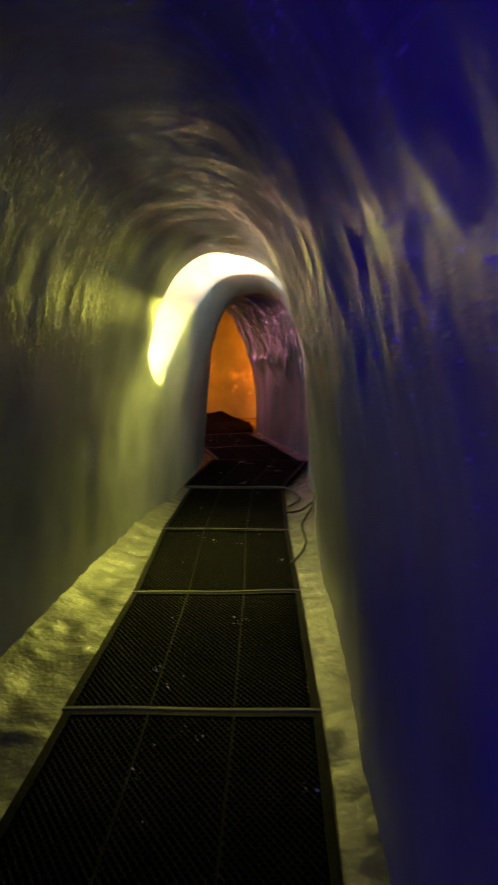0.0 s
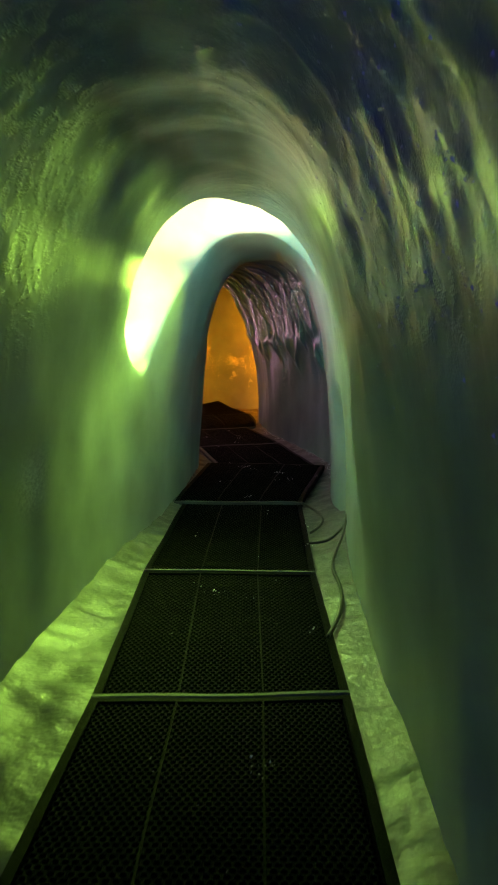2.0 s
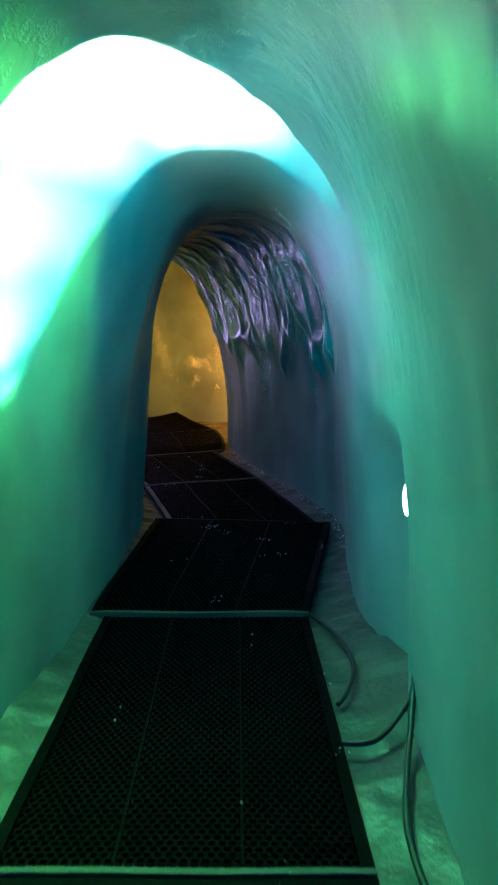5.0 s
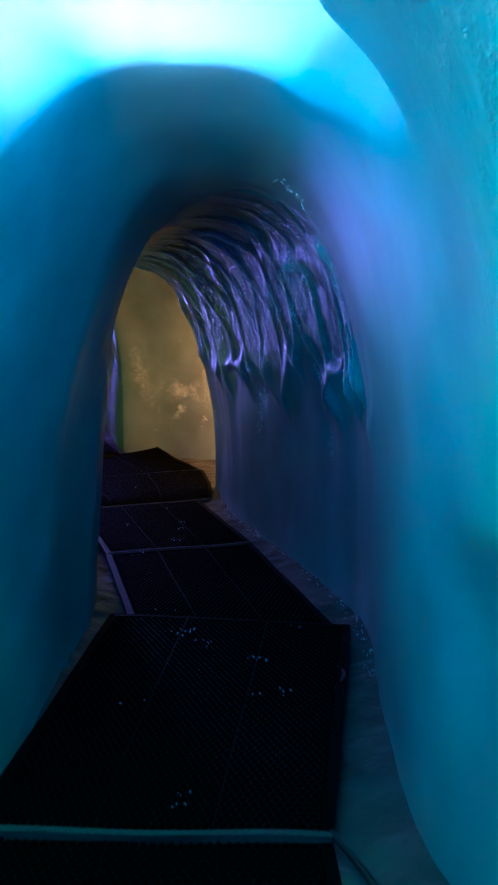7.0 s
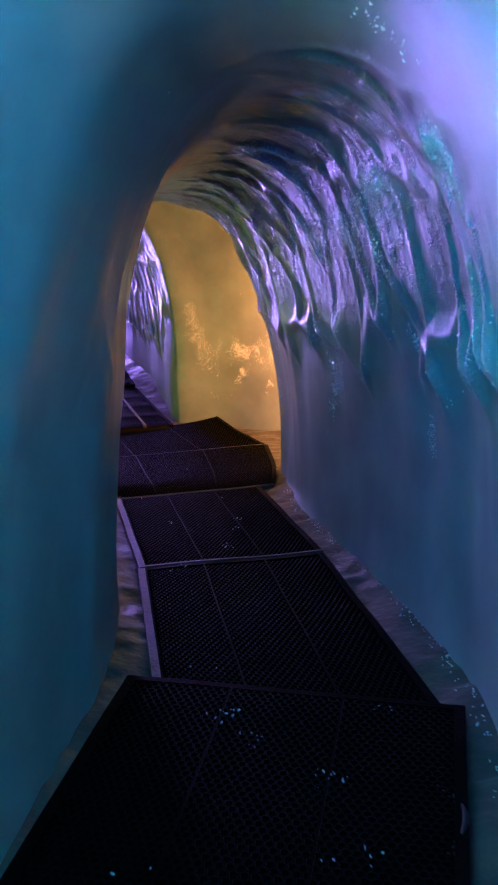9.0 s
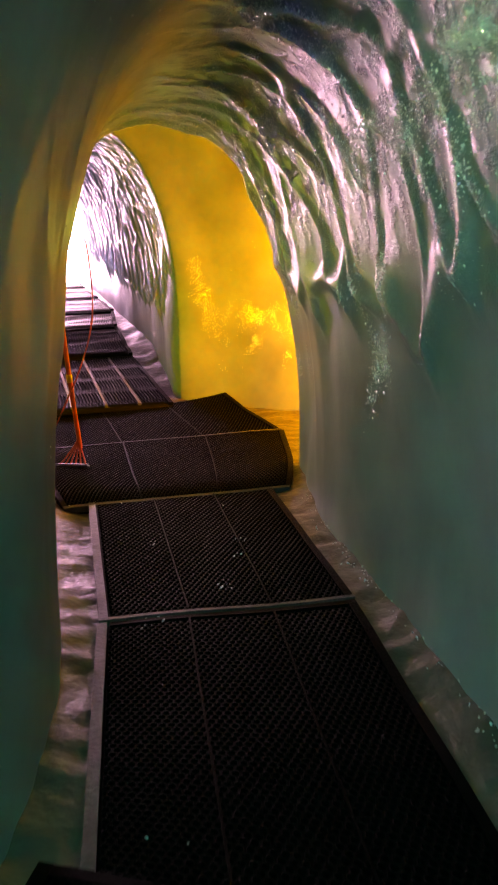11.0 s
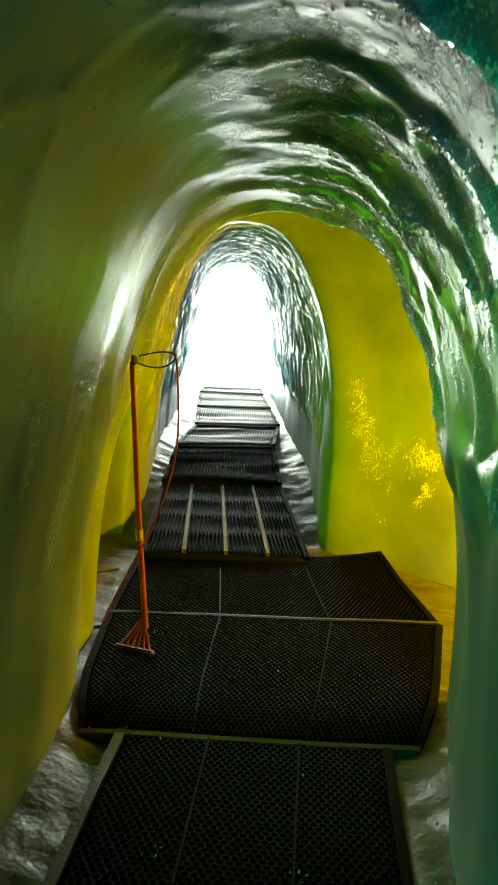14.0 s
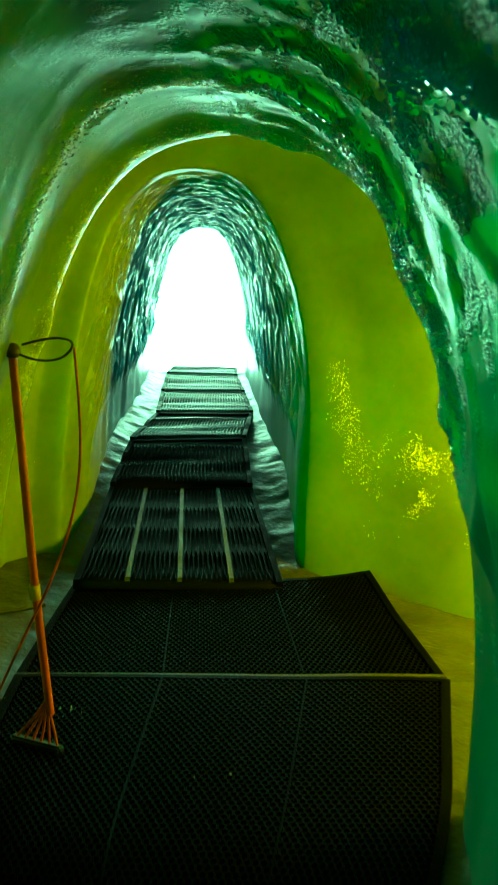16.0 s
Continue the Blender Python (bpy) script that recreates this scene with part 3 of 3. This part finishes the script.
# mats up the exit slope, each overlapping the one below
last_l, last_r = Vector((-2.48, 14.70, 0.97)), Vector((-1.61, 15.17, 0.99))
for cl, cr in (((-2.72, 15.38, 1.19), (-1.96, 15.92, 1.22)), ((-2.98, 16.3, 1.33), (-2.22, 16.75, 1.36)), ((-3.45, 17.3, 1.47), (-2.68, 17.7, 1.49)), ((-3.9, 18.3, 1.62), (-3.15, 18.65, 1.63)), ((-4.2, 19.1, 1.70), (-3.45, 19.4, 1.71))):
    rubber_mat((last_l, last_r, cl, cr), stretch=14.0, cell=0.026, label="slotted black rubber mat climbing to the exit", strips=(), front=False, ripple=0.010, skin=RUBBER_WET if cl[1] > 16 else RUBBER)
    last_l, last_r = Vector(cl) + Vector((0, 0, 0.02)), Vector(cr) + Vector((0, 0, 0.02))


# ---- cables ----
def tube(name, points, radius, mat, parent=None, label="", close=False):
    cu = bpy.data.curves.new(name, "CURVE")
    cu.dimensions, cu.bevel_depth, cu.bevel_resolution, cu.resolution_u = "3D", radius, 3, 8
    sp = cu.splines.new("NURBS")
    sp.points.add(len(points) - 1)
    for q, c in zip(sp.points, points):
        q.co = (*c, 1)
    sp.use_endpoint_u, sp.order_u = True, 3
    cu.materials.append(mat)
    tmp = new(name, cu)
    me = bpy.data.meshes.new_from_object(tmp.evaluated_get(bpy.context.evaluated_depsgraph_get()))
    bpy.data.objects.remove(tmp)
    me.name = name
    me.shade_smooth()
    ob = new(name, me)
    ob.parent = parent
    return tagged(ob, label) if label else ob


def cable(points, label):
    tagged(tube("cable", points, 0.010, CABLE), label, "cable", "cables beside the mats")


cable([flat(0.62, 7.18, 0.03), flat(0.72, 6.95, 0.03), flat(0.77, 6.65, 0.03), flat(0.72, 6.40, 0.03), flat(0.66, 6.30, 0.02)], "black cable looping out from under the mat")
cable([flat(0.64, 6.02, 0.03), flat(0.72, 5.98, 0.04), flat(0.80, 6.05, 0.06), flat(0.92, 6.15, 0.16), flat(0.98, 6.32, 0.5)], "black cable climbing the foot of the ice wall")
cable([flat(0.66, 4.45, 0.03), flat(0.74, 4.7, 0.03), flat(0.78, 5.1, 0.03), flat(0.74, 5.5, 0.03), flat(0.80, 5.8, 0.05), flat(0.87, 6.05, 0.10), flat(0.93, 6.25, 0.3)], "black cable running along the mat's edge")
cable([flat(0.72, 8.05, 0.03), flat(0.80, 8.15, 0.05), flat(0.79, 8.30, 0.04), flat(0.72, 8.36, 0.03)], "short black cable loop beside the mat")


cable([flat(-2.28, 12.95, 0.12), flat(-2.2, 13.12, 0.05), flat(-2.05, 13.35, 0.06)], "thin black cable running under the wide mat")
cable([flat(-1.80, 12.34, 0.05), flat(-1.70, 12.40, 0.02), flat(-1.58, 12.44, 0.05)], "thin black cable running under the wide mat")


# ---- orange pole ----
def pole():
    foot, head = Vector((-1.21, 12.20, 0.537)), Vector((-1.27, 12.05, 1.88))
    root = new("orange_pole")
    root.location = foot
    tagged(root, "orange painted rake pole with yellow tape standing on the mat", "pole")
    d = head - foot
    tube("shaft", [(0, 0, 0.12), tuple(d * 0.4), tuple(d * 0.7), tuple(d)], 0.014, ORANGE, root)
    bm = bmesh.new()
    m = d.to_track_quat("Z", "Y").to_matrix().to_4x4()
    bmesh.ops.create_cone(bm, cap_ends=True, segments=14, radius1=0.018, radius2=0.018, depth=0.05, matrix=Matrix.Translation(d * 0.42) @ m)
    part("tape", bm, YELLOW, root, "yellow tape band", True)
    for k in range(6):
        a = -0.14 + 0.034 * k
        tube("prong", [tuple(d * 0.13), (a * 0.45, 0.0, 0.09), (a, 0.0, 0.008)], 0.0045, ORANGE, root)
    bm = bmesh.new()
    bmesh.ops.create_cube(bm, size=1, matrix=Matrix.Translation((-0.055, 0.0, 0.0)) @ Matrix.Diagonal((0.21, 0.035, 0.03, 1)))
    bmesh.ops.bevel(bm, geom=bm.edges[:], offset=0.008, segments=2, affect="EDGES")
    part("rake_bar", bm, CABLE, root, "dark bar at the pole's foot")
    top = d + Vector((0, 0, 0.01))
    bm = bmesh.new()
    bmesh.ops.create_uvsphere(bm, u_segments=12, v_segments=8, radius=0.026, matrix=Matrix.Translation(top))
    part("knob", bm, WIRE, root, "dark wire knot", True)
    tube("wire", [tuple(top), tuple(top + Vector((0.06, 0.02, -0.03))), tuple(top + Vector((0.16, 0.04, -0.02))), tuple(top + Vector((0.20, 0.05, 0.04))), tuple(top + Vector((0.10, 0.05, 0.05))), tuple(top + Vector((0.02, 0.02, 0.02)))], 0.004, WIRE, root, "brown wire loop")
    tube("cord", [tuple(top + Vector(c)) for c in ((0.19, 0.05, 0.02), (0.22, 0.06, -0.22), (0.20, 0.07, -0.48), (0.11, 0.07, -0.74), (-0.01, 0.06, -0.98), (-0.13, 0.08, -1.22))], 0.0045, ORANGE, root, "thin orange cord hanging from the wire")
    return root


pole()


# ---- small spotlight in the hollow of the right wall ----
def spotlight(x, y, z):
    root = new("wall_spotlight")
    root.location = (x, y, z)
    tagged(root, "small bright spotlight set in the ice wall", "spotlight")
    bm = bmesh.new()
    bmesh.ops.create_cone(bm, cap_ends=True, segments=20, radius1=0.03, radius2=0.04, depth=0.06, matrix=Matrix.Translation((0.045, 0, 0)) @ Euler((0, radians(90), 0)).to_matrix().to_4x4())
    bmesh.ops.bevel(bm, geom=bm.edges[:], offset=0.004, segments=2, affect="EDGES")
    part("housing", bm, CABLE, root, "black lamp housing")
    bm = bmesh.new()
    bmesh.ops.create_uvsphere(bm, u_segments=18, v_segments=10, radius=1, matrix=Matrix.Translation((0.0, 0, 0)) @ Matrix.Diagonal((0.015, 0.035, 0.06, 1)))
    lens = bpy.data.materials.new("glowing_lens")
    lens.use_nodes = True
    b = lens.node_tree.nodes["Principled BSDF"]
    b.inputs["Emission Color"].default_value, b.inputs["Emission Strength"].default_value = (1, 0.97, 0.85, 1), 14
    part("lens", bm, lens, root, "glowing lens", True)


spotlight(0.92, 6.40, 0.98)


# ---- crumbs of ice on the mats ----
def crumbs(count=60):
    """Loose handfuls of small crumbs over the mats, and a crumbly line along the foot of the right wall."""
    rng = random.Random(5)
    bm = bmesh.new()

    def crumb(x, y, z, r):
        m = Matrix.Translation((x, y, z)) @ Euler((rng.random() * 3, rng.random() * 3, 0)).to_matrix().to_4x4() @ Matrix.Diagonal((r * rng.uniform(1, 2.4), r, r * 0.7, 1))
        bmesh.ops.create_icosphere(bm, subdivisions=1, radius=1, matrix=m)

    for _ in range(count):
        y0 = rng.uniform(1.0, 12.8)
        mid = 0.22 if y0 < 8.8 else 0.22 - 0.33 * (y0 - 8.8)
        x0 = mid + rng.uniform(-0.46, 0.46)
        for _ in range(rng.choice((1, 1, 2, 4, 7, 11))):
            x, y = x0 + rng.gauss(0, 0.025), y0 + rng.gauss(0, 0.03)
            crumb(x, y, floor_z(y) + 0.024 + (0.03 if 7.2 < y < 8.75 else 0.04 if y > 11.9 else 0), rng.choice((0.0012, 0.0016, 0.002, 0.003, 0.004)))
    tagged(part("ice_crumbs", bm, SLUSH), "crumbs of ice scattered over the mats", "ice crumbs", kind="stuff")
    bm = bmesh.new()
    row = [k for k in range(len(LINE)) if 8.2 < LINE[k, 3] < 11.9]
    for _ in range(170):
        k = rng.choice(row)
        inward = Vector((LINE[k, 0] - LINE[k, 2], LINE[k, 1] - LINE[k, 3], 0)).normalized()
        c = Vector((LINE[k, 2], LINE[k, 3], LINE[k, 4] + 0.035)) + inward * abs(rng.gauss(0.02, 0.025))
        crumb(c.x, c.y, c.z, rng.choice((0.0015, 0.002, 0.0025, 0.003, 0.0045)))
    tagged(part("ice_crumbs", bm, SLUSH), "crumbly white ice along the foot of the wall", "ice crumbs", kind="stuff")


crumbs()
